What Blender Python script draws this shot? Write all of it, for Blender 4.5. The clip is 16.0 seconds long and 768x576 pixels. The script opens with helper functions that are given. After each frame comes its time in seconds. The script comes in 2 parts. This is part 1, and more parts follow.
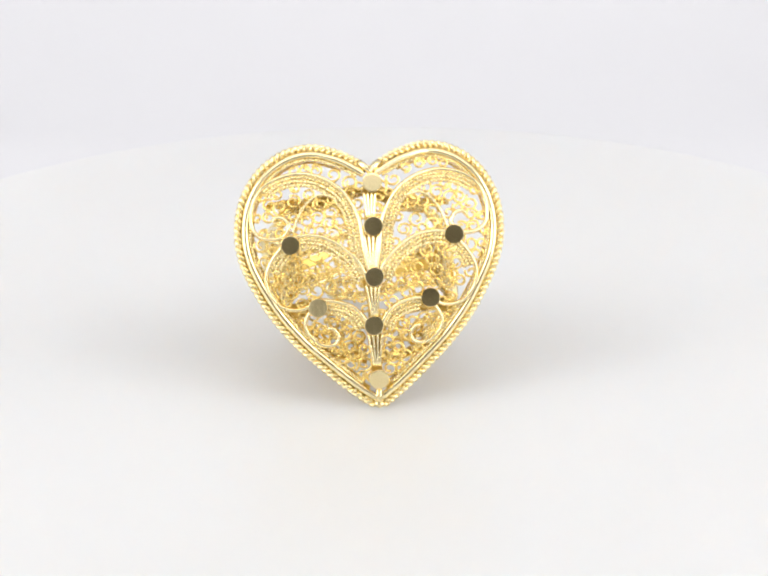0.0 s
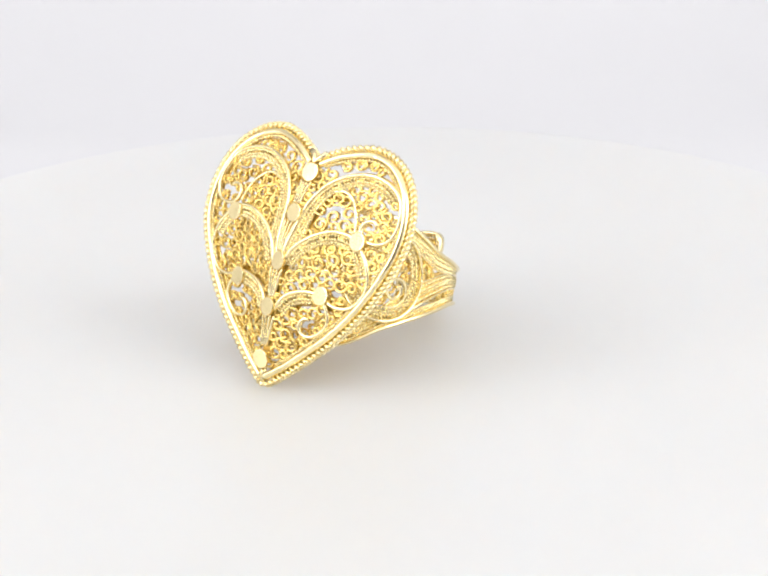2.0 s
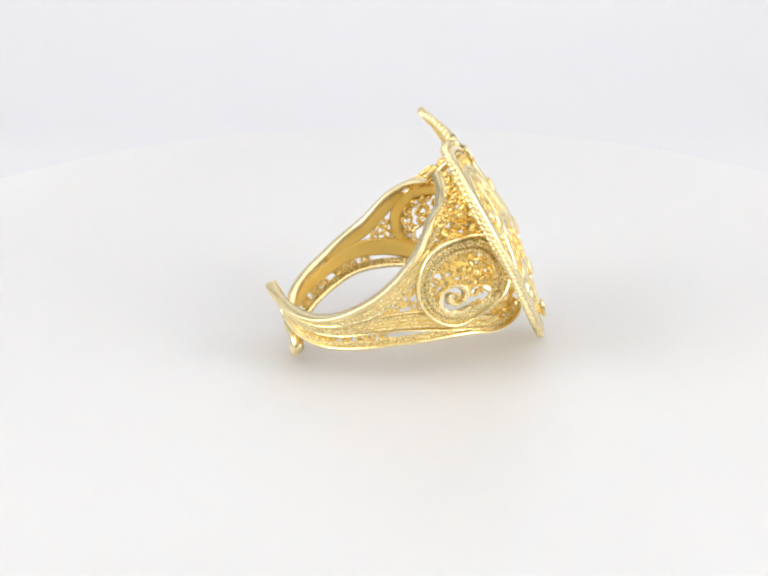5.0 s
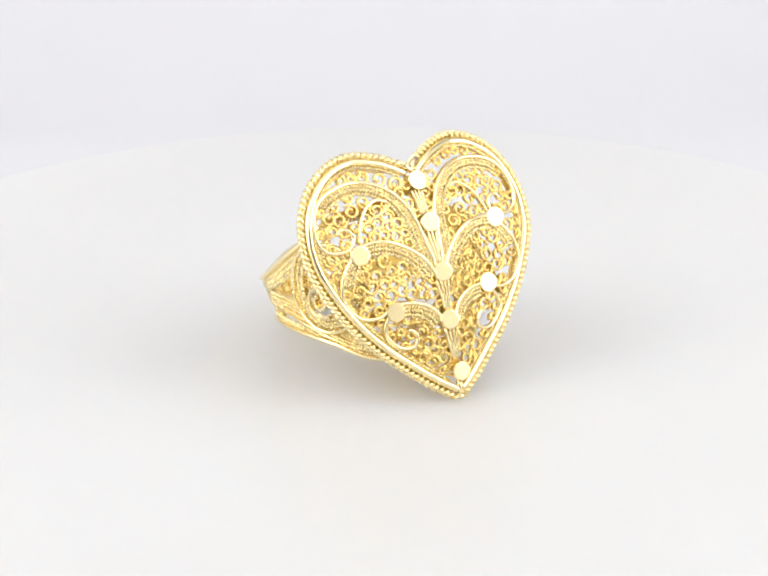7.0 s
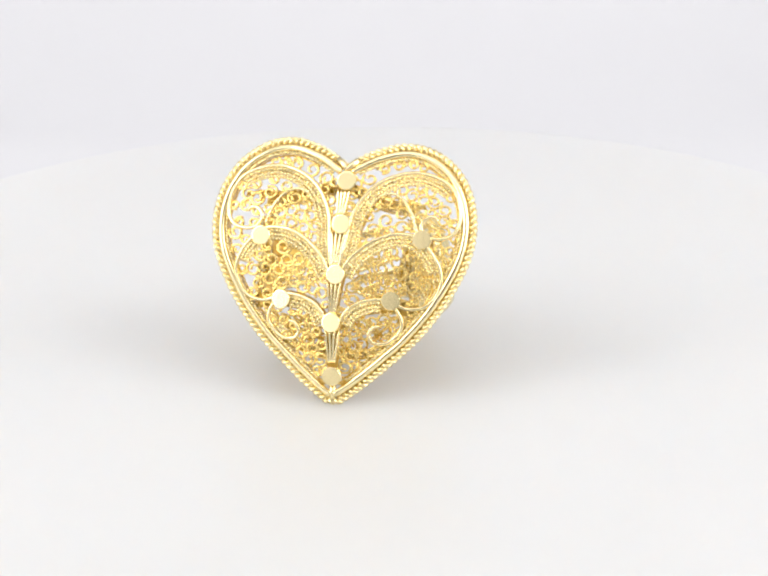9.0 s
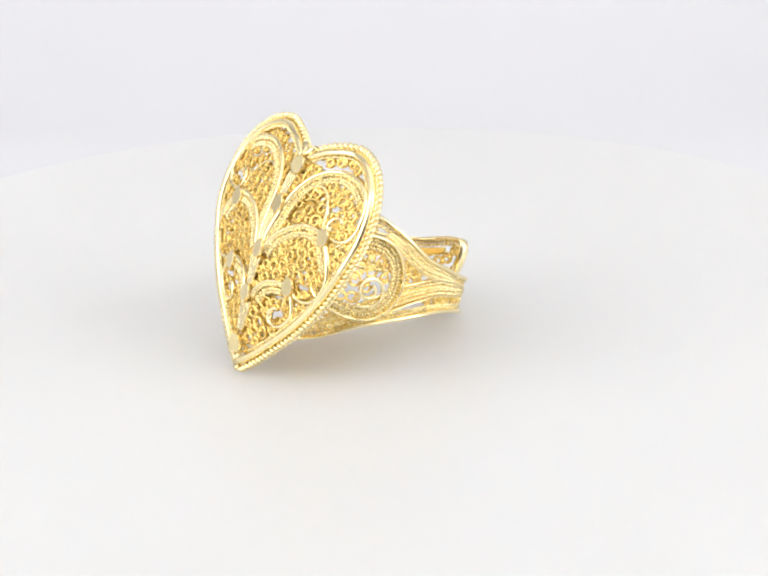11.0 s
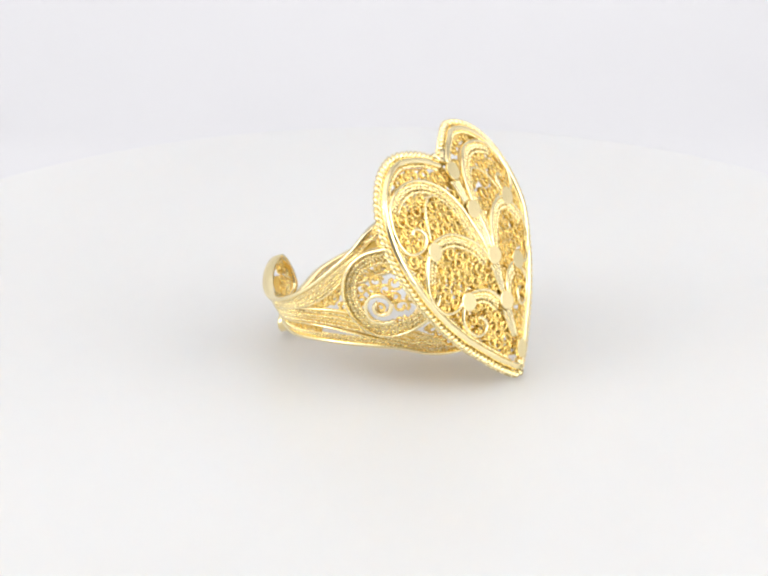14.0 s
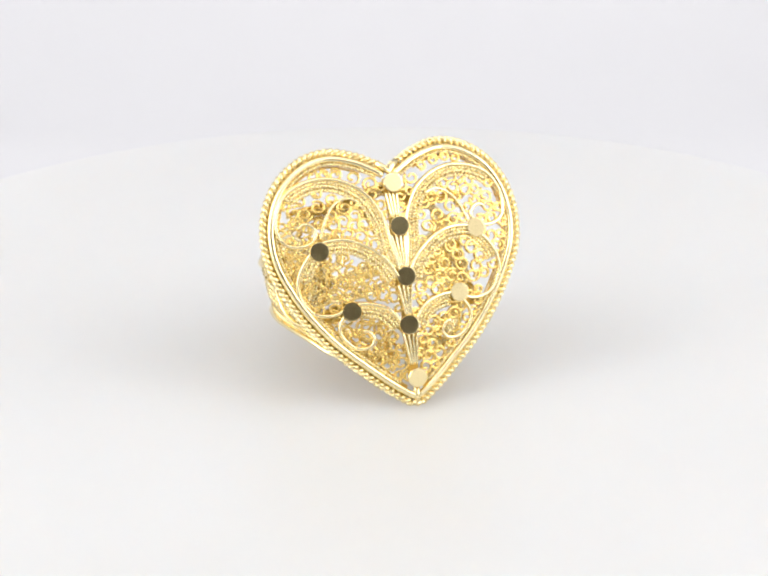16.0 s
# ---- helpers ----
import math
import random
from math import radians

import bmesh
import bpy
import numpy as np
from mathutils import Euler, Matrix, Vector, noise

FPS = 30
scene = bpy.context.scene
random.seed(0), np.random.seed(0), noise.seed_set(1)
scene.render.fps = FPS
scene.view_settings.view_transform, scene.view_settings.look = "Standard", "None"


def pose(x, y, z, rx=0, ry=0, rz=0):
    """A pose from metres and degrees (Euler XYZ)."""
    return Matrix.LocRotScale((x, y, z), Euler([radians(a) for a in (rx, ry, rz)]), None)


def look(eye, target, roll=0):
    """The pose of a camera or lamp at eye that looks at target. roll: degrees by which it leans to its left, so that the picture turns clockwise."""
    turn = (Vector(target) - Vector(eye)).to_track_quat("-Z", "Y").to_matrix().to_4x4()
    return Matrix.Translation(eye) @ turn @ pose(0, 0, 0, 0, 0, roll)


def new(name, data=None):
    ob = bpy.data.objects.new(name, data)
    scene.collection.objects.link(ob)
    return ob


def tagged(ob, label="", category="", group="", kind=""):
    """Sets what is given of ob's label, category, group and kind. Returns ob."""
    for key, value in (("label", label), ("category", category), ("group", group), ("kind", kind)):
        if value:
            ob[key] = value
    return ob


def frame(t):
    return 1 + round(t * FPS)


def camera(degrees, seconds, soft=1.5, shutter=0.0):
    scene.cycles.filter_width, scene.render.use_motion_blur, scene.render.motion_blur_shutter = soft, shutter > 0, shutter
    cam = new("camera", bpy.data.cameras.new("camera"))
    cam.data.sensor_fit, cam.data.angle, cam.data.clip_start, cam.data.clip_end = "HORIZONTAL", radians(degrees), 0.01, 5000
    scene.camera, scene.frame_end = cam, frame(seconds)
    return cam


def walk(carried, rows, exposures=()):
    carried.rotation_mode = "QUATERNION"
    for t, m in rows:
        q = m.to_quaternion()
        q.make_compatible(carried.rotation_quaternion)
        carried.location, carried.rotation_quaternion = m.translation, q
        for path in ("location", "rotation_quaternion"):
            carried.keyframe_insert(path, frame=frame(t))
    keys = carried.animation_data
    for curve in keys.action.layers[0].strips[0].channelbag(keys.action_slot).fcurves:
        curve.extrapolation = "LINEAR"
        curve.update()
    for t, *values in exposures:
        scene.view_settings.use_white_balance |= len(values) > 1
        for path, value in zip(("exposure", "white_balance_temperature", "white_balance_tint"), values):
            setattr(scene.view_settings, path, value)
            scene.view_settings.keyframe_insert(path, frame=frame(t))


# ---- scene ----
# ---- camera ----
cam = camera(19.65, 16.0, 2.2)
EYE = (0.0, -0.19362, 0.08633)
AIM = (0.000135, 0.0, 0.00502)
VIEW = look(EYE, AIM, -0.48)
cam.data.dof.use_dof, cam.data.dof.focus_distance, cam.data.dof.aperture_fstop = True, 0.201, 110.0
walk(cam, [(0.0, VIEW), (16.0, VIEW)], [(0.0, 0.0), (16.0, 0.0)])

# ---- world and lights ----
world = bpy.data.worlds.new("studio_dark")
world.use_nodes = True
world.node_tree.nodes["Background"].inputs[0].default_value = (0.9, 0.93, 1.0, 1)
world.node_tree.nodes["Background"].inputs[1].default_value = 0.05
scene.world = world


def softbox(name, eye, target, wide, high, watts, colour):
    data = bpy.data.lights.new(name, "AREA")
    data.shape, data.size, data.size_y, data.energy, data.color = "RECTANGLE", wide, high, watts, colour
    ob = new(name, data)
    ob.matrix_world = look(eye, target)
    return ob


softbox("softbox_top", (0, -0.02, 0.388), (0, -0.02, 0), 0.46, 0.32, 0.27, (1.0, 0.985, 0.96))
softbox("softbox_left", (-0.250, -0.115, 0.15), (0, 0, 0.03), 0.17, 0.27, 0.68, (1.0, 0.99, 0.98))
softbox("softbox_right", (0.250, -0.115, 0.15), (0, 0, 0.03), 0.17, 0.27, 0.68, (1.0, 0.99, 0.98))
# extra fill above the opening, added only to brighten the gold's front
softbox("added_fill_front", (0, -0.155, 0.315), (0, 0, 0.02), 0.30, 0.06, 0.16, (1.0, 0.99, 0.98))


# ---- materials ----
def material(name, colour, rough, metal=0.0, vary=0.06, scale=400.0, bump=0.0, bump_scale=2000.0, rough_vary=0.08, stretch=(1, 1, 1)):
    m = bpy.data.materials.new(name)
    m.use_nodes = True
    nt = m.node_tree
    bsdf = nt.nodes["Principled BSDF"]
    bsdf.inputs["Metallic"].default_value = metal
    coord = nt.nodes.new("ShaderNodeTexCoord")
    scaled = nt.nodes.new("ShaderNodeMapping")
    scaled.inputs["Scale"].default_value = stretch
    nt.links.new(coord.outputs["Object"], scaled.inputs["Vector"])
    big = nt.nodes.new("ShaderNodeTexNoise")
    big.inputs["Scale"].default_value, big.inputs["Detail"].default_value = scale, 5
    nt.links.new(scaled.outputs[0], big.inputs["Vector"])
    ramp = nt.nodes.new("ShaderNodeMix")
    ramp.data_type = "RGBA"
    ramp.inputs[6].default_value = (*[max(0, c * (1 - vary)) for c in colour], 1)
    ramp.inputs[7].default_value = (*[min(1, c * (1 + vary)) for c in colour], 1)
    nt.links.new(big.outputs["Fac"], ramp.inputs[0])
    nt.links.new(ramp.outputs[2], bsdf.inputs["Base Color"])
    fine = nt.nodes.new("ShaderNodeTexNoise")
    fine.inputs["Scale"].default_value, fine.inputs["Detail"].default_value = bump_scale, 4
    nt.links.new(scaled.outputs[0], fine.inputs["Vector"])
    span = nt.nodes.new("ShaderNodeMapRange")
    span.inputs["To Min"].default_value = max(0.02, rough - rough_vary)
    span.inputs["To Max"].default_value = rough + rough_vary
    nt.links.new(fine.outputs["Fac"], span.inputs["Value"])
    nt.links.new(span.outputs[0], bsdf.inputs["Roughness"])
    if bump:
        relief = nt.nodes.new("ShaderNodeBump")
        relief.inputs["Strength"].default_value, relief.inputs["Distance"].default_value = bump, 0.0001
        nt.links.new(fine.outputs["Fac"], relief.inputs["Height"])
        nt.links.new(relief.outputs[0], bsdf.inputs["Normal"])
    return m


# polished and wire gold: base paled to carry the blown highlights
gold_polished = material("gold_polished", (1.0, 0.84, 0.48), 0.18, 1.0, 0.03, 500, 0.05, 3000, 0.05)
gold_wire = material("gold_wire", (1.0, 0.825, 0.45), 0.27, 1.0, 0.05, 900, 0.10, 4000, 0.06)
# scroll and matte gold: deeper orange stands in for light bounced inside the openwork
gold_scroll_bounce = material("gold_scroll_bounce", (1.0, 0.72, 0.25), 0.27, 1.0, 0.06, 900, 0.12, 4000, 0.07)
gold_matte_bounce = material("gold_matte_bounce", (1.0, 0.68, 0.19), 0.4, 1.0, 0.08, 700, 0.15, 5000, 0.08)
gold_brushed = material("gold_brushed", (1.0, 0.82, 0.45), 0.19, 1.0, 0.04, 600, 0.06, 3000, 0.05, (1, 0.08, 1))
white_acrylic = material("white_acrylic", (0.695, 0.695, 0.692), 0.4, 0.0, 0.006, 30, 0.03, 900, 0.05)
opal = white_acrylic.node_tree.nodes["Principled BSDF"].inputs
opal["Subsurface Weight"].default_value, opal["Subsurface Scale"].default_value = 1.0, 0.016
opal["Subsurface Radius"].default_value = (1.0, 0.92, 0.84)
white_paper = material("white_paper", (0.71, 0.71, 0.735), 0.8, 0.0, 0.012, 12, 0.05, 700, 0.05)
white_fabric = material("white_fabric", (0.88, 0.88, 0.88), 0.9, 0.0, 0.02, 30, 0.2, 1500, 0.05)
grey_plaster = material("room_grey", (0.48, 0.45, 0.40), 0.9, 0.0, 0.1, 40, 0.2, 900, 0.05)

# ---- mesh helpers ----
MM = 0.001


def mesh_of(name, verts, faces, mat, smooth=True):
    me = bpy.data.meshes.new(name)
    me.from_pydata([tuple(v) for v in verts], [], [tuple(f) for f in faces])
    me.materials.append(mat)
    me.update()
    if smooth:
        me.polygons.foreach_set("use_smooth", [True] * len(me.polygons))
    return me


def part(name, geo, mat, parent, label="", smooth=True):
    """One mesh object from (verts in mm, faces) under a thing or a part."""
    verts, faces = geo
    ob = new(name, mesh_of(name, np.asarray(verts, float) * MM, faces, mat, smooth))
    ob.parent = parent
    return tagged(ob, label)


def joined(*geos):
    verts, faces, n = [], [], 0
    for v, f in geos:
        verts.append(np.asarray(v, float))
        faces += [tuple(i + n for i in face) for face in f]
        n += len(v)
    return np.concatenate(verts), faces


def smooth_line(points, n, closed=False):
    """Catmull-Rom line through the control points, n points at even steps."""
    p = np.asarray(points, float)
    p = np.vstack([p[-1], p, p[0], p[1]]) if closed else np.vstack([2 * p[0] - p[1], p, 2 * p[-1] - p[-2]])
    out = []
    for i in range(1, len(p) - 2):
        for t in np.linspace(0, 1, 24, endpoint=False):
            a, b, c, d = p[i - 1:i + 3]
            out.append(0.5 * (2 * b + (c - a) * t + (2 * a - 5 * b + 4 * c - d) * t * t + (3 * b - a - 3 * c + d) * t ** 3))
    out.append(p[-2])
    return even(np.array(out), n)


def even(line, n):
    s = np.r_[0, np.cumsum(np.linalg.norm(np.diff(line, axis=0), axis=1))]
    q = np.linspace(0, s[-1], n)
    return np.stack([np.interp(q, s, line[:, k]) for k in range(line.shape[1])], 1)


def length(line):
    return float(np.linalg.norm(np.diff(line, axis=0), axis=1).sum())


def side(line):
    """Unit normals, to the left of the way, of a flat line."""
    t = np.gradient(line, axis=0)
    t /= np.linalg.norm(t, axis=1)[:, None] + 1e-9
    return np.stack([-t[:, 1], t[:, 0]], 1)


def grid_faces(n, k, closed=False):
    return [(i % n * k + j, i % n * k + (j + 1) % k, (i + 1) % n * k + (j + 1) % k, (i + 1) % n * k + j)
            for i in range(n if closed else n - 1) for j in range(k)]


def strip(surface, line, profile, closed=False):
    """Sweeps a profile of (across, up) along a flat line that lies on a surface."""
    nrm, k, n = side(line), len(profile), len(line)
    cols = [surface(line + nrm * a, b) for a, b in profile]
    verts = np.stack(cols, 1).reshape(-1, 3)
    faces = grid_faces(n, k, closed)
    if not closed:
        faces += [tuple(range(k))[::-1], tuple((n - 1) * k + j for j in range(k))]
    return verts, faces


def wire(surface, line, wide, high, lift=0.0, k=8, closed=False):
    return strip(surface, line, [(wide * math.cos(2 * math.pi * j / k), lift + high * math.sin(2 * math.pi * j / k)) for j in range(k)], closed)


def ribbon(surface, line, wide, low, high, closed=False):
    b = min(0.05, wide * 0.4)
    return strip(surface, line, [(-wide, low), (-wide, high - b), (-wide + b, high), (wide - b, high), (wide, high - b), (wide, low)], closed)


def rope(surface, line, radius, pitch, lift=0.0, strands=2, hand=1, k=6, flat=1.0):
    """Round strands twisted about a line on a surface."""
    total = length(line)
    n = max(8, int(total / pitch * 11))
    base = even(line, n)
    nrm = side(base)
    turn = np.linspace(0, total / pitch * 2 * math.pi, n) * hand
    geos = []
    for s in range(strands):
        a = turn + 2 * math.pi * s / strands
        centre = surface(base + nrm * (radius * np.cos(a))[:, None], lift + radius * np.sin(a) * flat)
        geos.append(tube(centre, radius * 1.02, k))
    return joined(*geos)


def tube(path, radius, k=6):
    path = np.asarray(path, float)
    t = np.gradient(path, axis=0)
    t /= np.linalg.norm(t, axis=1)[:, None] + 1e-9
    ref = np.array([0.31, 0.22, 0.92])
    a = np.cross(t, ref)
    a /= np.linalg.norm(a, axis=1)[:, None] + 1e-9
    b = np.cross(t, a)
    ang = 2 * np.pi * np.arange(k) / k
    verts = path[:, None] + radius * (np.cos(ang)[None, :, None] * a[:, None] + np.sin(ang)[None, :, None] * b[:, None])
    return verts.reshape(-1, 3), grid_faces(len(path), k) + [tuple(range(k))[::-1], tuple((len(path) - 1) * k + j for j in range(k))]


def braid(surface, line, lift, cords=3, radius=0.1, pitch=0.6):
    """Fine cords of alternating twist side by side: a plaited strip."""
    nrm = side(line)
    return joined(*[rope(surface, line + nrm * ((i - (cords - 1) / 2) * radius * 3.5), radius, pitch, lift, 2, 1 if i % 2 else -1, 5) for i in range(cords)])


def curl(rng, centre, r):
    """A flat scroll: a spiral with an open tail."""
    start, turns, hand = rng.uniform(0, 2 * math.pi), rng.uniform(1.05, 1.5), rng.choice((-1, 1))
    t = np.linspace(0, 1, int(13 * turns) + 4)
    rad = r * (1.0 - 0.7 * t ** 1.6)
    a = start + hand * t * turns * 2 * math.pi
    oval = rng.uniform(0.85, 1.0)
    pts = np.stack([rad * np.cos(a), rad * np.sin(a) * oval], 1)
    return pts + centre


def dist_to(points, lines):
    """Distance of each point to the nearest point of the lines."""
    allp = np.concatenate(lines)
    best = np.full(len(points), 1e9)
    for i in range(0, len(points), 400):
        d = np.linalg.norm(points[i:i + 400, None] - allp[None], axis=2)
        best[i:i + 400] = d.min(1)
    return best


def scatter(rng, box, inside, walls, gap, tight, tries):
    """Points in a region, apart from each other and from the walls."""
    cand = np.stack([rng_uniform(rng, box[0], box[1], tries), rng_uniform(rng, box[2], box[3], tries)], 1)
    keep = inside(cand)
    cand = cand[keep]
    room = dist_to(cand, walls)
    got = []
    for c, d in zip(cand, room):
        if d < tight:
            continue
        if all((c[0] - g[0]) ** 2 + (c[1] - g[1]) ** 2 > gap * gap for g, _ in got):
            got.append((c, d))
    return got


def rng_uniform(rng, a, b, n):
    return np.array([rng.uniform(a, b) for _ in range(n)])


def in_polygon(p, poly):
    x, y = p[:, 0], p[:, 1]
    inside = np.zeros(len(p), bool)
    for (x0, y0), (x1, y1) in zip(poly, np.roll(poly, -1, axis=0)):
        cross = ((y0 > y) != (y1 > y)) & (x < (x1 - x0) * (y - y0) / (y1 - y0 + 1e-12) + x0)
        inside ^= cross
    return inside


# ---- the setting: light tent, backdrop, turntable base ----
def box_mesh(name, lo, hi, mat, label="", kind="structure", bevel=0.001):
    bm = bmesh.new()
    bmesh.ops.create_cube(bm, size=1.0)
    for v in bm.verts:
        for k in range(3):
            v.co[k] = lo[k] if v.co[k] < 0 else hi[k]
    if bevel:
        bmesh.ops.bevel(bm, geom=bm.edges[:], offset=bevel, segments=2, affect="EDGES")
    me = bpy.data.meshes.new(name)
    bm.to_mesh(me)
    bm.free()
    me.materials.append(mat)
    return tagged(new(name, me), label, "", "", kind)


def build_setting():
    # sheet of white paper: table, rounded foot, upright back
    prof = [(-0.30, 0.0), (0.10, 0.0)]
    prof += [(0.10 + 0.14 * math.sin(a), 0.14 - 0.14 * math.cos(a)) for a in np.linspace(0.06, math.pi / 2, 22)]
    prof += [(0.24, 0.40)]
    verts, faces, n = [], [], len(prof)
    for x in (-0.30, 0.30):
        for y, z in prof:
            verts.append((x, y, z - 0.012))
    faces = [(i, n + i, n + i + 1, i + 1) for i in range(n - 1)]
    sheet = new("backdrop", mesh_of("backdrop", verts, faces, white_paper))
    tagged(sheet, "smooth white paper sweep behind the turntable", "", "", "structure")
    solid = sheet.modifiers.new("thickness", "SOLIDIFY")
    solid.thickness, solid.offset = 0.001, -1.0
    box_mesh("wall_left", (-0.312, -0.30, -0.03), (-0.300, 0.26, 0.41), white_fabric, "white fabric side of the light tent")
    box_mesh("wall_right", (0.300, -0.30, -0.03), (0.312, 0.26, 0.41), white_fabric, "white fabric side of the light tent")
    box_mesh("wall_back", (-0.312, 0.262, -0.03), (0.312, 0.272, 0.41), white_fabric, "white fabric back of the light tent")
    box_mesh("ceiling", (-0.312, -0.30, 0.412), (0.312, 0.272, 0.422), white_fabric, "white fabric top of the light tent")
    # front of the tent with its opening, and the dark room behind it
    for name, lo, hi in (("wall_front_1", (-0.312, -0.168, -0.012), (-0.075, -0.164, 0.41)), ("wall_front_2", (0.075, -0.168, -0.012), (0.312, -0.164, 0.41)),
                         ("wall_front_3", (-0.075, -0.168, 0.152), (0.075, -0.164, 0.41)), ("wall_front_4", (-0.075, -0.168, -0.012), (0.075, -0.164, 0.012))):
        box_mesh(name, lo, hi, white_fabric, "white fabric front of the light tent round the opening", bevel=0)
    for name, lo, hi in (("room_wall_back", (-0.32, -0.52, -0.03), (0.32, -0.51, 0.42)), ("room_wall_left", (-0.33, -0.52, -0.03), (-0.32, -0.17, 0.42)),
                         ("room_wall_right", (0.32, -0.52, -0.03), (0.33, -0.17, 0.42)), ("room_ceiling", (-0.33, -0.52, 0.424), (0.33, -0.17, 0.434)),
                         ("room_floor", (-0.33, -0.52, -0.04), (0.33, -0.30, -0.031))):
        box_mesh(name, lo, hi, grey_plaster, "dim grey wall of the room", bevel=0)


def build_turntable():
    radius, top, edge = 63.9, 0.0, 1.6
    ring_prof = [(0.0, 0.0), (20, 0.0), (40, 0.0), (radius - edge, 0.0)]
    ring_prof += [(radius - edge + edge * math.sin(a), -edge + edge * math.cos(a)) for a in np.linspace(0.2, math.pi / 2, 7)]
    ring_prof += [(radius, -8.0), (radius - 1, -9.0), (0.0, -9.0)]
    n, verts, faces = 160, [], []
    for r, z in ring_prof[1:-1]:
        for i in range(n):
            a = 2 * math.pi * i / n
            verts.append((r * math.cos(a), r * math.sin(a), z))
    k = len(ring_prof) - 2
    for j in range(k - 1):
        faces += [(j * n + i, (j + 1) * n + i, (j + 1) * n + (i + 1) % n, j * n + (i + 1) % n) for i in range(n)]
    faces.append(tuple(range(n)))
    faces.append(tuple((k - 1) * n + i for i in range(n))[::-1])
    table = new("turntable")
    tagged(table, "round white turntable with a smooth satin top", "turntable")
    part("platter", (verts, faces), white_acrylic, table)
    v, f = [], []
    for r, z in ((30, -9.0), (30, -12.0)):
        v += [(r * math.cos(2 * math.pi * i / 48), r * math.sin(2 * math.pi * i / 48), z) for i in range(48)]
    f = [(i, 48 + i, 48 + (i + 1) % 48, (i + 1) % 48) for i in range(48)] + [tuple(range(48)), tuple(range(48, 96))[::-1]]
    part("foot", (v, f), white_acrylic, table)
    return table


# ---- the ring ----
HALF = [(0, 21.35), (1.0, 22.0), (2.65, 22.85), (5.15, 23.5), (7.7, 23.0), (9.95, 21.4), (11.42, 19.05), (12.02, 16.3), (11.76, 13.5), (10.7, 10.8),
        (9.06, 8.0), (6.98, 5.4), (4.9, 3.4), (2.65, 1.4), (0.8, 0.02), (0.0, -0.45)]
PETALS = ([(0.35, 12.0), (0.75, 14.4), (1.05, 16.6), (1.85, 18.4), (2.9, 19.6), (4.4, 20.5), (6.1, 20.9), (7.9, 20.65), (9.4, 19.9), (10.25, 18.7),
           (10.6, 17.3), (10.45, 16.1), (9.8, 15.35), (8.8, 15.1), (7.8, 15.3), (7.25, 16.1), (7.6, 16.85), (8.3, 17.05), (8.7, 16.7)],
          [(0.45, 11.2), (1.2, 12.75), (2.4, 14.0), (3.7, 14.85), (4.9, 15.25), (6.2, 15.3), (7.2, 15.0), (8.3, 13.95), (9.15, 12.6), (9.4, 11.2),
           (9.0, 10.0), (8.2, 9.1), (7.15, 8.75), (6.2, 8.8), (5.4, 9.2)],
          [(0.5, 7.0), (1.3, 8.3), (2.3, 9.0), (3.7, 9.4), (4.9, 9.25), (5.9, 8.1), (6.1, 7.05), (5.5, 6.1), (4.6, 5.5), (3.6, 5.55), (3.2, 6.2), (3.6, 6.9), (4.1, 7.0)])
OUTLINE = np.vstack([smooth_line(HALF, 130), smooth_line([(-u, v) for u, v in HALF], 130)[::-1]])
# place of each disc and its tilt in degrees, sideways and along the finger
DISCS = [(0.15, 19.75, 0, 9), (0.1, 15.9, -8, 2), (0, 11.4, -11.5, 0), (-0.2, 7.1, -11.5, -1), (0, 2.42, 0, -14),
         (-7.3, 14.5, -9, 0), (7.3, 14.95, -3, 1), (-5.05, 8.9, -14, -2), (4.9, 9.4, -2, -2)]


def sag(p):
    """How far the sheet lies back; the two lobes bend away most."""
    deep = np.where(p[:, 0] > 0, 1.4, 0.85)
    return 0.25 + deep * np.clip(np.abs(p[:, 0]) / 5.5, 0, 1) ** 1.5 * np.clip((p[:, 1] - 13) / 10, 0, 1)


def dome(p):
    d = dist_to(p, [OUTLINE])
    d = np.where(in_polygon(p, OUTLINE), d, 0)
    return 1.42 * np.clip(d / 8, 0, 1) ** 0.9 + 0.32 * np.exp(-(p[:, 0] / 2.2) ** 2) * np.clip(d / 3, 0, 1) - sag(p)


def lean(p):
    """The lobes sit a little to one side of the middle line."""
    return np.column_stack([p[:, 0] - 0.22 * np.sin(np.clip(p[:, 1], 0, 22) / 22 * math.pi) ** 0.8, p[:, 1]])


def on_heart(p, up):
    return np.column_stack([lean(p) if len(p) else p, dome(p) + up])


def inset(line, d):
    return line - side(line) * d


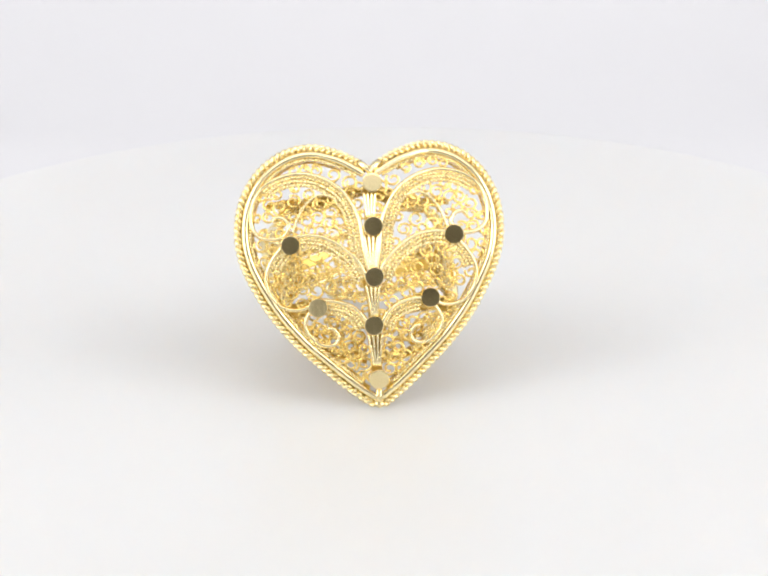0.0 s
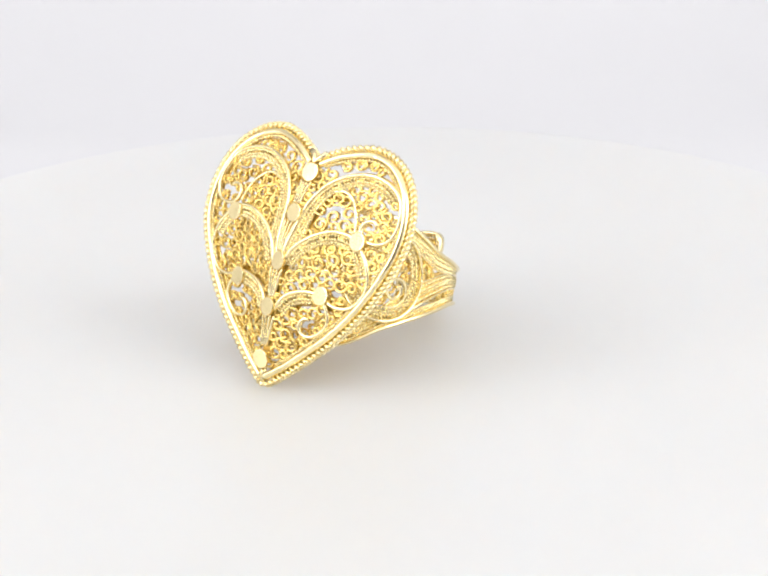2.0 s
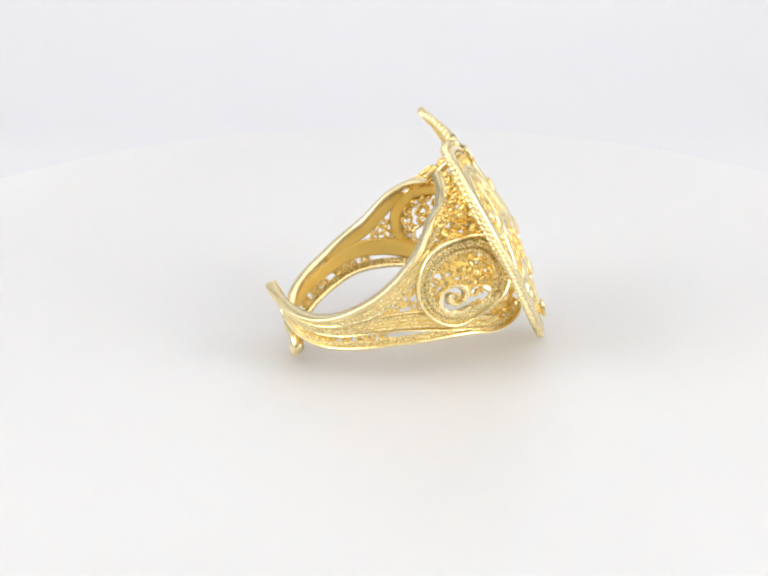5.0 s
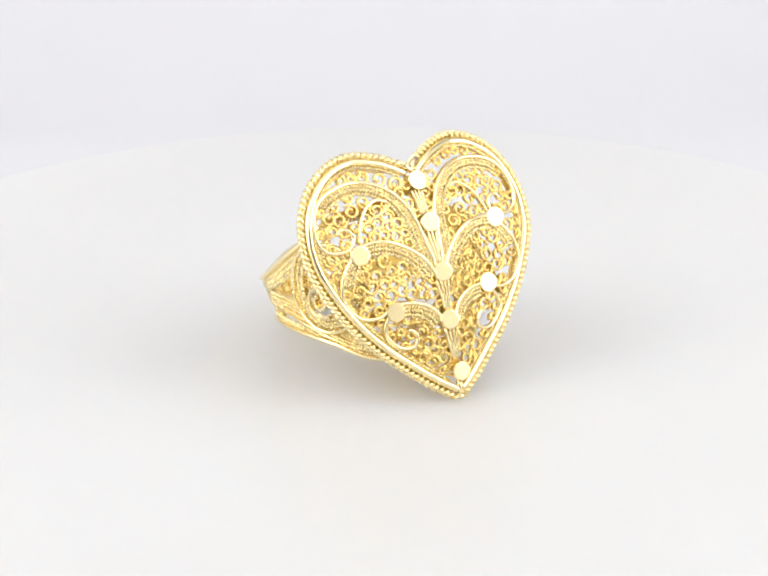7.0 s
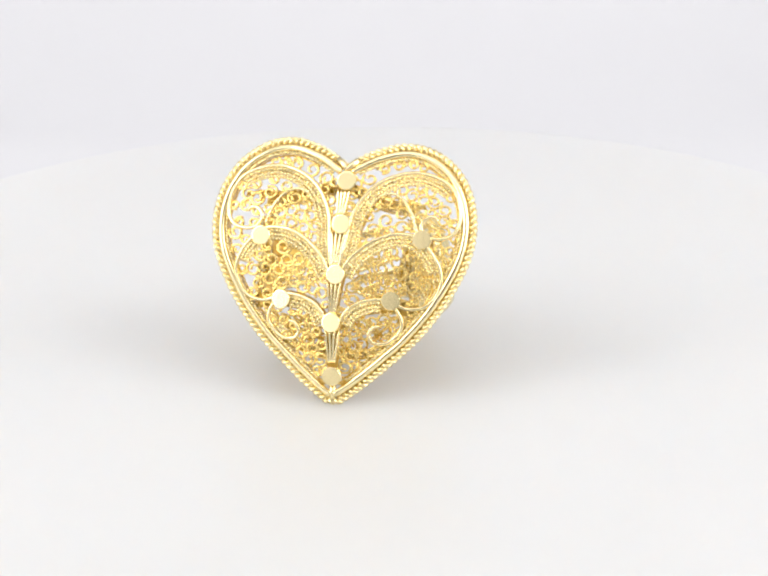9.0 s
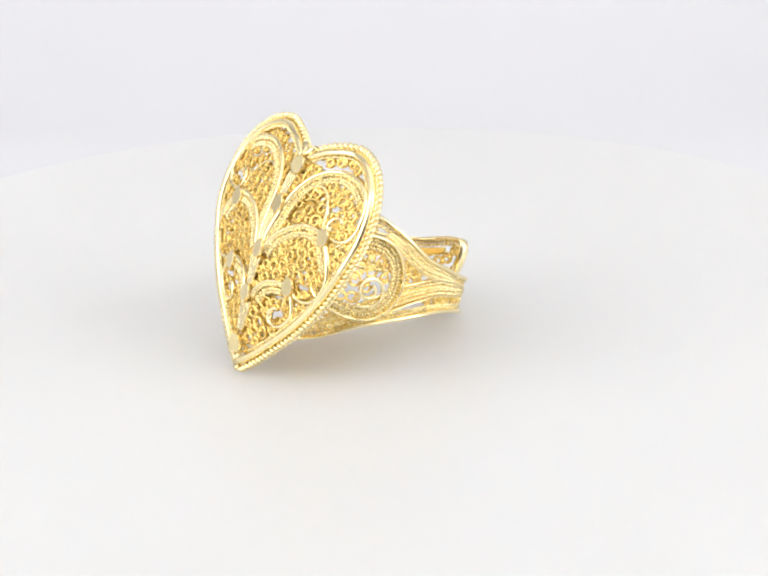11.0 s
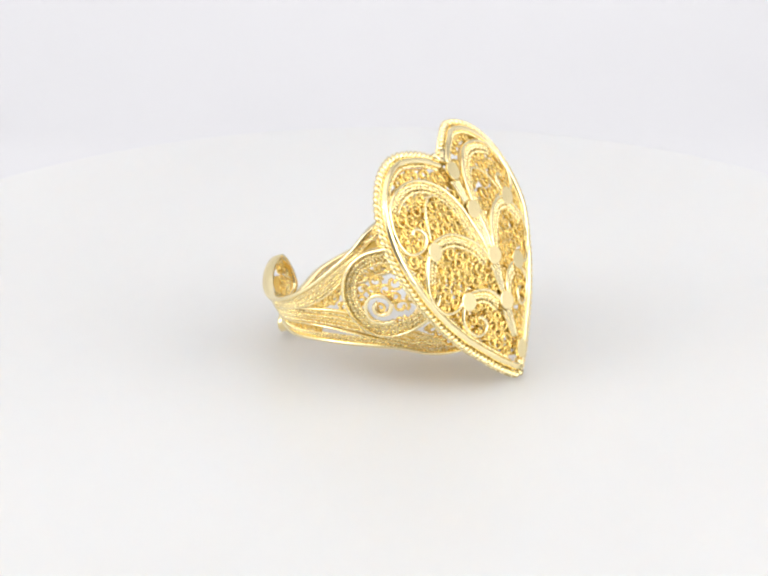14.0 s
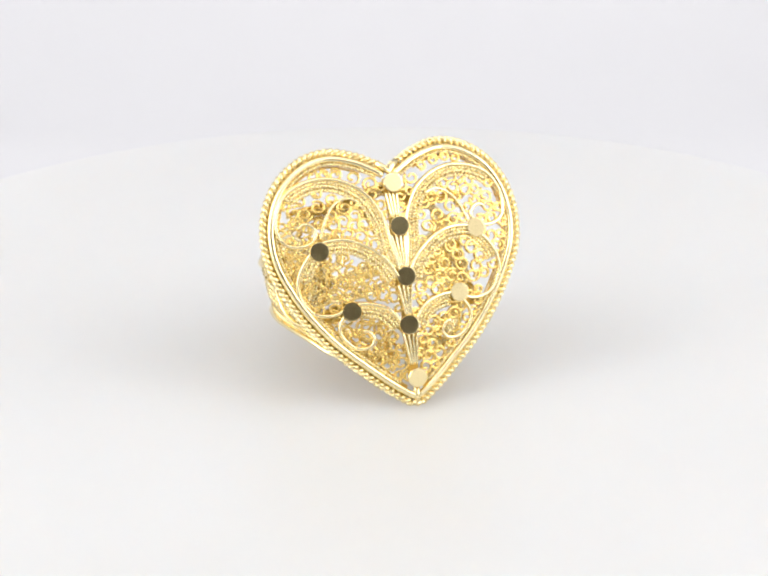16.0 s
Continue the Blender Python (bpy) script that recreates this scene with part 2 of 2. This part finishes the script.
def build_heart(ring):
    rng = random.Random(5)
    halves = [smooth_line(HALF, 150), smooth_line([(-u, v) for u, v in HALF], 150)]
    walls = []
    for k, (line, sg) in enumerate(zip(halves, (1, -1))):
        # the way runs from the notch to the tip: inward is to the right on one half, to the left on the other
        ins = lambda d: np.stack([(line - side(line) * d * sg)[:, 0], (line - side(line) * d * sg)[:, 1]], 1)
        clip_half = lambda q: q[(q[:, 0] * sg > 0.12)]
        flat = lambda p, up: np.column_stack([lean(p), up - sag(p)])
        part("rope_edge", rope(flat, clip_half(ins(0.25)), 0.185, 1.12, -0.08, 2, sg, 8), gold_wire, ring, "twisted gold wire edge")
        for d, wide in ((0.72, 0.3), (1.25, 0.24)):
            part("backing", wire(on_heart, clip_half(ins(d))[6:-3], wide, 0.16, -0.3), gold_matte_bounce, ring, "smooth gold wire behind the edge")
        part("rim_wire", wire(on_heart, clip_half(ins(0.88)), 0.34, 0.4, 0.0), gold_polished, ring, "polished gold rim wire")
        part("rear_wire", wire(on_heart, clip_half(ins(1.62))[8:-5], 0.1, 0.12, -0.3, 6), gold_scroll_bounce, ring, "fine gold wire behind the edge")
        lay = clip_half(ins(1.36))
        part("plaited_strip", rope(on_heart, lay[2:-5], 0.085, 0.55, 0.04, 2, sg, 5), gold_wire, ring, "fine twisted gold wire inside the rim")
        walls += [clip_half(ins(1.3)), clip_half(ins(1.5))]
    petals = {}
    for sg in (1, -1):
        for k, pts in enumerate(PETALS):
            line = smooth_line([(u * sg, v) for u, v in pts], 26 * len(pts) // 3)
            petal = petals[k, sg] = part("petal", wire(on_heart, line, 0.2, 0.3, 0.1), gold_polished, ring, "large curled petal of polished gold wire")
            cut = len(line) * (0.62, 0.66, 0.36)[k]
            inner = line - side(line) * (0.66 * sg)
            inner = even(inner[2:int(cut)], int(cut))
            part("plaited_strip", braid(on_heart, inner, 0.08, 3), gold_wire, petal, "plaited gold strip")
            back = line - side(line) * (0.42 * sg)
            part("backing", wire(on_heart, even(back[2:int(cut)], int(cut)), 0.6, 0.13, -0.22), gold_matte_bounce, petal, "smooth gold backing band")
            walls += [line, inner, line - side(line) * (0.95 * sg)]
        # divider leaf inside the upper petal
        line = smooth_line([(6.9 * sg, 15.6), (6.3 * sg, 17.2), (5.4 * sg, 18.4), (4.3 * sg, 18.9), (3.2 * sg, 18.6)], 40)
        part("divider_wire", ribbon(on_heart, line, 0.12, -0.2, 0.32), gold_wire, ring)
        walls.append(line)
    # stem: fanned wires between the discs of the middle line
    for (v0, v1, w0, w1) in ((12.1, 15.2, 0.18, 0.62), (7.9, 10.7, 0.2, 0.6), (3.5, 6.4, 0.25, 0.62), (16.7, 19.0, 0.3, 0.5)):
        for f in (-1, -0.34, 0.34, 1):
            line = even(np.array([(f * w0, v0), (f * (w0 + w1) / 2, (v0 + v1) / 2), (f * w1, v1)]), 9)
            part("stem_wire", wire(on_heart, line, 0.13, 0.24, 0.1, 6), gold_polished, ring)
        walls.append(even(np.array([(-0.3, v0), (-w1, v1)]), 12))
        walls.append(even(np.array([(0.3, v0), (w1, v1)]), 12))
    for sg in (1, -1):
        # fanned wires and leaf bands on the back
        for w in (-0.5, -0.1, 0.3, 0.7, 1.1):
            fan = smooth_line([((0.1 + 0.1 * w) * sg, 8.4), ((0.45 + 0.4 * w) * sg, 12.0), ((1.0 + 0.65 * w) * sg, 15.2), ((1.9 + 0.8 * w) * sg, 17.7), ((3.2 + 0.9 * w) * sg, 19.2 - 0.5 * w)], 40)
            part("rear_wire", wire(on_heart, fan, 0.19, 0.13, -0.5 - 0.03 * w, 6), gold_matte_bounce, ring)
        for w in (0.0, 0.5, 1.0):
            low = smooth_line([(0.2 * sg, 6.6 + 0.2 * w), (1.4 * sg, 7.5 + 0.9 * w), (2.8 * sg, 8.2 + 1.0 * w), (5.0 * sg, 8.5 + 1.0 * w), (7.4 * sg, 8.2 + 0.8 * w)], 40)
            part("rear_wire", wire(on_heart, low, 0.26, 0.13, -0.5, 6), gold_matte_bounce, ring)
    part("tip_joint", tube([(-0.34, 0.22, -0.1), (0.0, -0.02, -0.1), (0.34, 0.22, -0.1)], 0.27, 8), gold_wire, ring)
    part("tip_joint", tube([(0, 0.2, -0.05), (0, 0.8, 0.05), (0, 1.5, 0.2)], 0.3, 8), gold_wire, ring)
    part("notch_joint", tube([(-0.95, 21.75, -0.05), (-0.3, 21.2, 0.05), (0.0, 20.75, 0.25), (0.3, 21.2, 0.05), (0.95, 21.75, -0.05)], 0.3, 8), gold_polished, ring)
    mid = even(np.array([(0, 2.5), (0, 20.3)]), 60)
    part("spine", ribbon(on_heart, mid, 0.5, -0.44, -0.28), gold_matte_bounce, ring, "smooth gold spine", smooth=False)
    walls.append(mid)
    # scroll filling, cell by cell
    pts = scatter(rng, (-12, 12, 0, 23.5), lambda c: in_polygon(c, OUTLINE) & (dist_to(c, [OUTLINE]) > 1.75), walls, 0.9, 0.3, 18000)
    groups = {}
    petal_polys = [(k, sg, smooth_line([(u * sg, v) for u, v in PETALS[k]], 80)) for k in (2, 1, 0) for sg in (1, -1)]
    for c, room in pts:
        key = ("edge", 1 if c[0] > 0 else -1)
        for k, sg, poly in petal_polys:
            if in_polygon(np.array([c]), np.vstack([poly, [(0.3 * sg, poly[0][1])]]))[0]:
                key = (k, sg)
                break
        line = curl(rng, c, min(0.66, max(0.42, room + 0.1)))
        groups.setdefault(key, []).append(ribbon(on_heart, line, 0.1, -0.26, rng.uniform(0.1, 0.22)))
    for key in sorted(groups, key=str):
        if key in petals:
            for geo in groups[key]:
                part("scroll", geo, gold_scroll_bounce, petals[key])
            continue
        tagged(part("scroll_filling", joined(*groups[key]), gold_scroll_bounce, ring, "openwork filling of fine gold scrolls"), kind="stuff")
    # flat discs on short posts
    for u, v, turned, leaned in DISCS:
        p = np.array([(u, v)])
        nrm = Vector((math.sin(radians(turned)), math.sin(radians(leaned)), 1)).normalized()
        turn = nrm.to_track_quat("Z", "Y").to_matrix()
        base = Vector((u, v, float(dome(p)[0]) + (0.14 if v > 18 or v < 4 else 0.0)))
        prof = [(0.6, 0.2), (0.84, 0.21), (0.88, 0.26), (0.88, 0.44), (0.84, 0.49), (0.78, 0.5)]
        n, verts = 36, []
        for r, z in prof:
            for i in range(n):
                a = 2 * math.pi * i / n
                verts.append(tuple(base + turn @ Vector((r * math.cos(a), r * math.sin(a), z))))
        faces = [(j * n + i, j * n + (i + 1) % n, (j + 1) * n + (i + 1) % n, (j + 1) * n + i) for j in range(len(prof) - 1) for i in range(n)]
        faces += [tuple((len(prof) - 1) * n + i for i in range(n)), tuple(range(n))[::-1]]
        disc = part("disc", (verts, faces), gold_brushed, ring, "flat polished gold disc", smooth=False)
        part("post", tube([tuple(base + turn @ Vector((0, 0, z))) for z in (-0.3, 0.0, 0.25)], 0.55, 16), gold_wire, disc)


WC, RB = -10.9, 9.45
SHIFT, ACROSS, DEEP = -0.4, 9.3, 9.6


def on_band(p, up):
    """p: arc length round the finger in mm at the radius RB, and height along the finger."""
    a = p[:, 0] / RB
    return np.column_stack([SHIFT + (ACROSS + up) * np.sin(a), p[:, 1], WC + (DEEP + up) * np.cos(a)])


# both edges of the open shank: angle round the finger, height along it, and how far they lie off the round
TOPS = {1: [(0, 19.61, -1.45), (25, 18.05, -1.98), (46, 17.79, -2.09), (68, 16.97, -1.91), (92, 15.37, -1.73), (108, 14.78, -1.52), (126, 14.22, -1.14), (142, 13.84, -0.81), (157, 13.42, -0.54), (169, 12.64, -0.37), (183, 12.02, -0.22), (190, 11.62, -0.22)],
        -1: [(0, 19.61, -1.45), (25, 18.33, -1.3), (47, 18.0, -0.8), (68, 16.36, -0.45), (95, 14.75, -0.19), (118, 14.13, 0.13), (135, 14.16, 0.22), (152, 14.9, 0.22), (168, 15.96, 0.13), (178, 16.46, 0.08)]}
BOTS = {1: [(0, 3.75, -0.01), (20, 4.25, -0.25), (40, 5.61, -0.43), (57, 7.4, -0.85), (77, 8.88, -1.03), (98, 10.12, -0.92), (115, 10.71, -0.81), (138, 10.69, -0.51), (152, 10.44, -0.24), (168, 9.89, 0.13), (183, 9.7, 0.41), (190, 9.85, 0.41)],
        -1: [(0, 3.75, -0.01), (20, 4.38, -0.28), (40, 5.21, -0.63), (57, 6.8, -0.83), (73, 7.96, -0.87), (98, 9.45, -0.62), (115, 10.14, -0.43), (138, 10.74, -0.33), (158, 11.54, -0.19), (178, 12.89, -0.03)]}
MEDALLION = {1: ((54, 12.2), 4.0, 4.0, 0.12), -1: ((54, 12.2), 3.8, 4.1, 0.1)}


def arc(deg):
    return math.radians(deg) * RB


def band_edge(rows, n=120):
    return smooth_line([(arc(a), v) for a, v, _ in rows], n)


def band_surface(sg):
    """The bent sheet of one arm; one end lies outside the other where they pass."""
    tops, bots = np.array(TOPS[sg]), np.array(BOTS[sg])

    def surf(p, up):
        deg = np.degrees(p[:, 0] / RB)
        hi, lo = np.interp(deg, tops[:, 0], tops[:, 1]), np.interp(deg, bots[:, 0], bots[:, 1])
        f = np.clip((p[:, 1] - lo) / (hi - lo), -0.1, 1.1)
        off = np.interp(deg, tops[:, 0], tops[:, 2]) * f + np.interp(deg, bots[:, 0], bots[:, 2]) * (1 - f)
        # the shoulder flares out to the back of the heart
        flare = 3.0 * np.clip((76 - deg) / 38, 0, 1.1) ** 1.3
        off = off + flare * np.clip((f - 0.1) / 0.2, 0, 1) * np.clip((1 - f) / 0.14, 0, 1)
        off = off + (0.55 if sg < 0 else 0.95) * np.clip((deg - 130) / 50, 0, 1)
        return on_band(p * np.array([sg, 1]), up + off)
    return surf


def plate(surf, hi, lo, low=-0.28, crown=0.2):
    """A closed, gently crowned strip of sheet between two lines."""
    ws = np.linspace(0, 1, 7)
    rows = [hi * (1 - w) + lo * w for w in ws]
    vv = [surf(r, crown * (1 - (2 * w - 1) ** 2) + 0.02) for r, w in zip(rows, ws)] + [surf(r, low) for r in rows]
    n, ff = len(hi), []
    for j in range(6):
        ff += [(j * n + i, j * n + i + 1, (j + 1) * n + i + 1, (j + 1) * n + i) for i in range(n - 1)]
        ff += [((j + 7) * n + i + 1, (j + 7) * n + i, (j + 8) * n + i, (j + 8) * n + i + 1) for i in range(n - 1)]
    ff += [(i, 7 * n + i, 7 * n + i + 1, i + 1) for i in range(n - 1)]
    ff += [(6 * n + i + 1, 13 * n + i + 1, 13 * n + i, 6 * n + i) for i in range(n - 1)]
    for e in (0, n - 1):
        loop = [j * n + e for j in range(7)] + [(j + 7) * n + e for j in range(6, -1, -1)]
        ff.append(tuple(loop if e == 0 else loop[::-1]))
    return np.concatenate(vv), ff


def build_band(ring):
    rng = random.Random(11)
    for sg in (1, -1):
        top, bot = band_edge(TOPS[sg]), band_edge(BOTS[sg])
        surf = band_surface(sg)
        at = lambda deg, f, top=top, bot=bot: (arc(deg), np.interp(arc(deg), bot[:, 0], bot[:, 1]) * (1 - f) + np.interp(arc(deg), top[:, 0], top[:, 1]) * f)
        end = np.array([(top[-1][0] + 0.9, top[-1][1] - 0.5), (top[-1][0] + 1.1, (top[-1][1] + bot[-1][1]) / 2), (bot[-1][0] + 0.9, bot[-1][1] + 0.5)])
        outline = np.vstack([top[:-1:4], top[-1:] + (0.35, -0.05), end, bot[-1:] + (0.35, 0.05), bot[-2::-4]])
        frame_line = smooth_line(outline, 420)
        rim = part("shank_rim", strip(surf, frame_line, [(-0.17, -0.5), (-0.17, 0.42), (-0.1, 0.5), (0.1, 0.5), (0.17, 0.42), (0.17, -0.5)]), gold_polished, ring, "polished gold edge of the open shank")
        walls = [frame_line, inset(frame_line, 0.35), inset(frame_line, 0.62)]
        part("plaited_strip", braid(surf, inset(frame_line, 0.42), 0.06, 2, 0.085, 0.55), gold_wire, rim, "plaited gold strip")
        # round medallion on the shoulder
        c, ax, ay, tilt = MEDALLION[sg]
        c = np.array((arc(c[0]), c[1]))
        th = np.linspace(0, 2 * math.pi, 90)
        q = np.stack([ax * np.cos(th), ay * np.sin(th)], 1)
        oval = c + q @ np.array([[math.cos(tilt), math.sin(tilt)], [-math.sin(tilt), math.cos(tilt)]])
        shoulder = part("medallion_rim", wire(surf, oval, 0.19, 0.42, 0.45), gold_polished, ring, "polished round gold wire on the shoulder")
        part("plaited_strip", braid(surf, c + (oval - c) * 0.84, 0.3, 4), gold_wire, shoulder, "plaited gold strip")
        part("backing", wire(surf, c + (oval - c) * 0.88, 0.6, 0.17, -0.02), gold_matte_bounce, shoulder, "smooth gold backing band")
        walls += [oval, c + (oval - c) * 1.05] + [c + (oval - c) * w for w in (0.93, 0.84, 0.75)]
        # comma-shaped leaf inside the medallion
        th = np.linspace(0, 1, 56)
        a = math.pi * 1.35 + th * 3.1 * math.pi
        sp = c + np.array((0.9, -1.0)) + np.stack([(1.75 - 1.35 * th ** 0.8) * np.cos(a), (1.75 - 1.35 * th ** 0.8) * np.sin(a)], 1)
        part("spiral", ribbon(surf, sp, 0.16, -0.28, 0.5), gold_polished, shoulder, "curled gold leaf inside the medallion")
        walls += [sp, inset(sp, 0.12), inset(sp, -0.12)]
        # upper sweep: from the medallion's crown along the upper edge
        def sweep(rows, wide):
            mid = smooth_line([at(d, f) for d, f in rows], 70)
            half = np.interp(np.linspace(0, 1, 70), np.linspace(0, 1, len(wide)), wide)[:, None]
            s = side(mid)
            hi, lo = mid + s * half, mid - s * half
            body = part("swept_plate", plate(surf, hi, lo), gold_matte_bounce, ring, "smooth swept gold plate on the shank")
            for w in (0.0, 1.0):
                part("plate_edge", wire(surf, hi * (1 - w) + lo * w, 0.1, 0.2, 0.12, 6), gold_polished, body)
            part("plaited_strip", joined(*[rope(surf, hi * (1 - w) + lo * w, 0.085, 0.5, 0.16, 2, h, 5) for w, h in ((0.2, 1), (0.4, -1), (0.6, 1), (0.8, -1))]), gold_wire, body, "plaited gold strip")
            walls.extend(hi * (1 - w) + lo * w for w in np.linspace(0, 1, 9))
        sweep(((60, 0.91), (78, 0.87), (94, 0.83), (112, 0.82), (128, 0.84)), (0.25, 0.55, 0.62, 0.5, 0.15))
        # lower sweep: under the medallion and up towards the back
        sweep(((32, 0.08), (44, 0.10), (58, 0.14), (76, 0.26), (92, 0.40), (110, 0.53), (130, 0.58), (152, 0.62), (170, 0.66)), (0.25, 0.75, 0.95, 0.95, 0.85, 0.7, 0.55, 0.45, 0.25))
        # scroll filling
        pts = scatter(rng, (0.3, top[-1][0] + 0.6, 3.5, 19.6), lambda q: in_polygon(q, frame_line) & ~((q[:, 0] < arc(35)) & (q[:, 1] > 7.5)), walls, 0.92, 0.33, 14000)
        groups = {}
        for p, room in pts:
            key = 0 if in_polygon(np.array([p]), oval)[0] else (1 if p[0] < arc(90) else 2)
            groups.setdefault(key, []).append(ribbon(surf, curl(rng, p, min(0.6, max(0.44, room + 0.1))), 0.11, -0.28, rng.uniform(0.12, 0.22)))
        # openwork gallery between the upper edge and the back of the heart
        def gallery(p, up, sg=sg, top=top, surf=surf):
            q = np.column_stack([p[:, 0], np.interp(p[:, 0], top[:, 0], top[:, 1])])
            foot = surf(q, 0.2)
            head = np.column_stack([foot[:, 0] * 1.32, foot[:, 1] + 0.3])
            head = np.column_stack([head, dome(head) - 0.25])
            span = head - foot
            high = np.linalg.norm(span, axis=1)[:, None]
            out = np.cross(span / high, np.column_stack([np.cos(p[:, 0] / RB) * sg, np.zeros(len(p)), -np.sin(p[:, 0] / RB)])) * -sg
            return foot + span / high * p[:, 1:2] + out * np.asarray(up).reshape(-1, 1) * np.ones((len(p), 1))
        def room_up(q):
            d = gallery(np.column_stack([q[:, 0], 0 * q[:, 1]]), 0)
            tall = -0.15 - d[:, 2]
            return (q[:, 1] < tall * 1.02) & (q[:, 1] > 0.3)
        for p, room in scatter(rng, (arc(4), arc(50), 0.3, 7), room_up, [np.array([(0.0, -1.0), (0.1, -1.0)])], 1.0, 0.3, 5000):
            groups.setdefault(3, []).append(ribbon(gallery, curl(rng, p, rng.uniform(0.5, 0.62)), 0.1, -0.16, 0.16))
        # wires that frame the gallery
        s = np.linspace(arc(5), arc(50), 50)
        tall = np.maximum(0.3, -0.15 - gallery(np.column_stack([s, 0 * s]), 0)[:, 2])
        for share, wide in ((0.97, 0.2), (0.12, 0.13)):
            part("gallery_wire", tube(gallery(np.column_stack([s, tall * share]), 0.0), wide, 8), gold_polished, ring, "gold wire that frames the gallery")
        for key in sorted(groups):
            tagged(part("shank_filling", joined(*groups[key]), gold_scroll_bounce, ring, "openwork filling of fine gold scrolls"), kind="stuff")
    # joint where the two shoulders meet behind the notch
    part("solder_joint", tube([on_band(np.array([(0.0, TOPS[1][0][1])]), TOPS[1][0][2])[0], (-0.2, 19.9, -1.6), (0, 20.2, -0.6)], 0.26, 8), gold_polished, ring)
    part("solder_joint", tube([(0, 3.4, -1.6), (0, 3.9, -0.9), (0, 4.3, 0.2)], 0.45, 8), gold_polished, ring)


# the ring's axes at rest on the platter: across, along the finger, out of the heart
REST = Matrix(((0.99732, -0.03470, 0.06437, -0.000357), (0.07286, 0.39694, -0.91495, -0.015470), (0.00620, 0.91719, 0.39841, 0.0), (0, 0, 0, 1)))
LIFT = 0.0002


def build_ring():
    ring = new("heart_ring")
    tagged(ring, "gold filigree finger ring with a large domed heart", "ring")
    build_heart(ring)
    build_band(ring)
    return ring


build_setting()
turntable = build_turntable()
heart_ring = build_ring()

# seconds and turn of the table in degrees
TURNS = [(0.0, 0.0), (0.5, -10.6), (1.0, -22.6), (1.5, -33.5), (2.0, -44.6), (2.5, -55.3), (3.0, -67.2), (3.3, -74.0), (3.4, -85.8), (3.5, -95.2), (3.6, -108.0),
         (3.7, -118.8), (3.8, -132.5), (4.0, -157.0), (4.2, -177.2), (4.5, -215.0), (4.7, -235.7), (4.9, -257.1), (5.1, -278.0), (5.2, -287.5), (5.3, -295.3), (5.4, -297.6),
         (5.7, -303.9), (6.2, -314.6), (6.5, -320.5), (7.0, -331.7), (7.5, -341.6), (8.0, -352.9), (8.5, -363.4), (9.0, -376.0), (9.5, -385.6), (10.0, -397.0), (10.2, -401.4),
         (10.8, -414.9), (11.3, -427.3), (11.6, -434.0), (11.7, -445.8), (11.8, -455.2), (11.9, -468.0), (12.0, -478.8), (12.1, -492.5), (12.3, -517.0), (12.5, -537.2),
         (12.8, -575.0), (13.0, -595.7), (13.2, -617.1), (13.4, -638.0), (13.5, -647.5), (13.6, -655.3), (13.7, -657.6), (14.0, -663.9), (14.5, -674.5), (15.0, -685.9),
         (15.5, -696.2), (16.0, -707.2)]


def motions():
    rows = [(t, Matrix.Rotation(radians(a), 4, "Z")) for t, a in TURNS]
    walk(turntable, rows)
    walk(heart_ring, [(t, Matrix.Translation((0, 0, LIFT)) @ m @ REST) for t, m in rows])


motions()
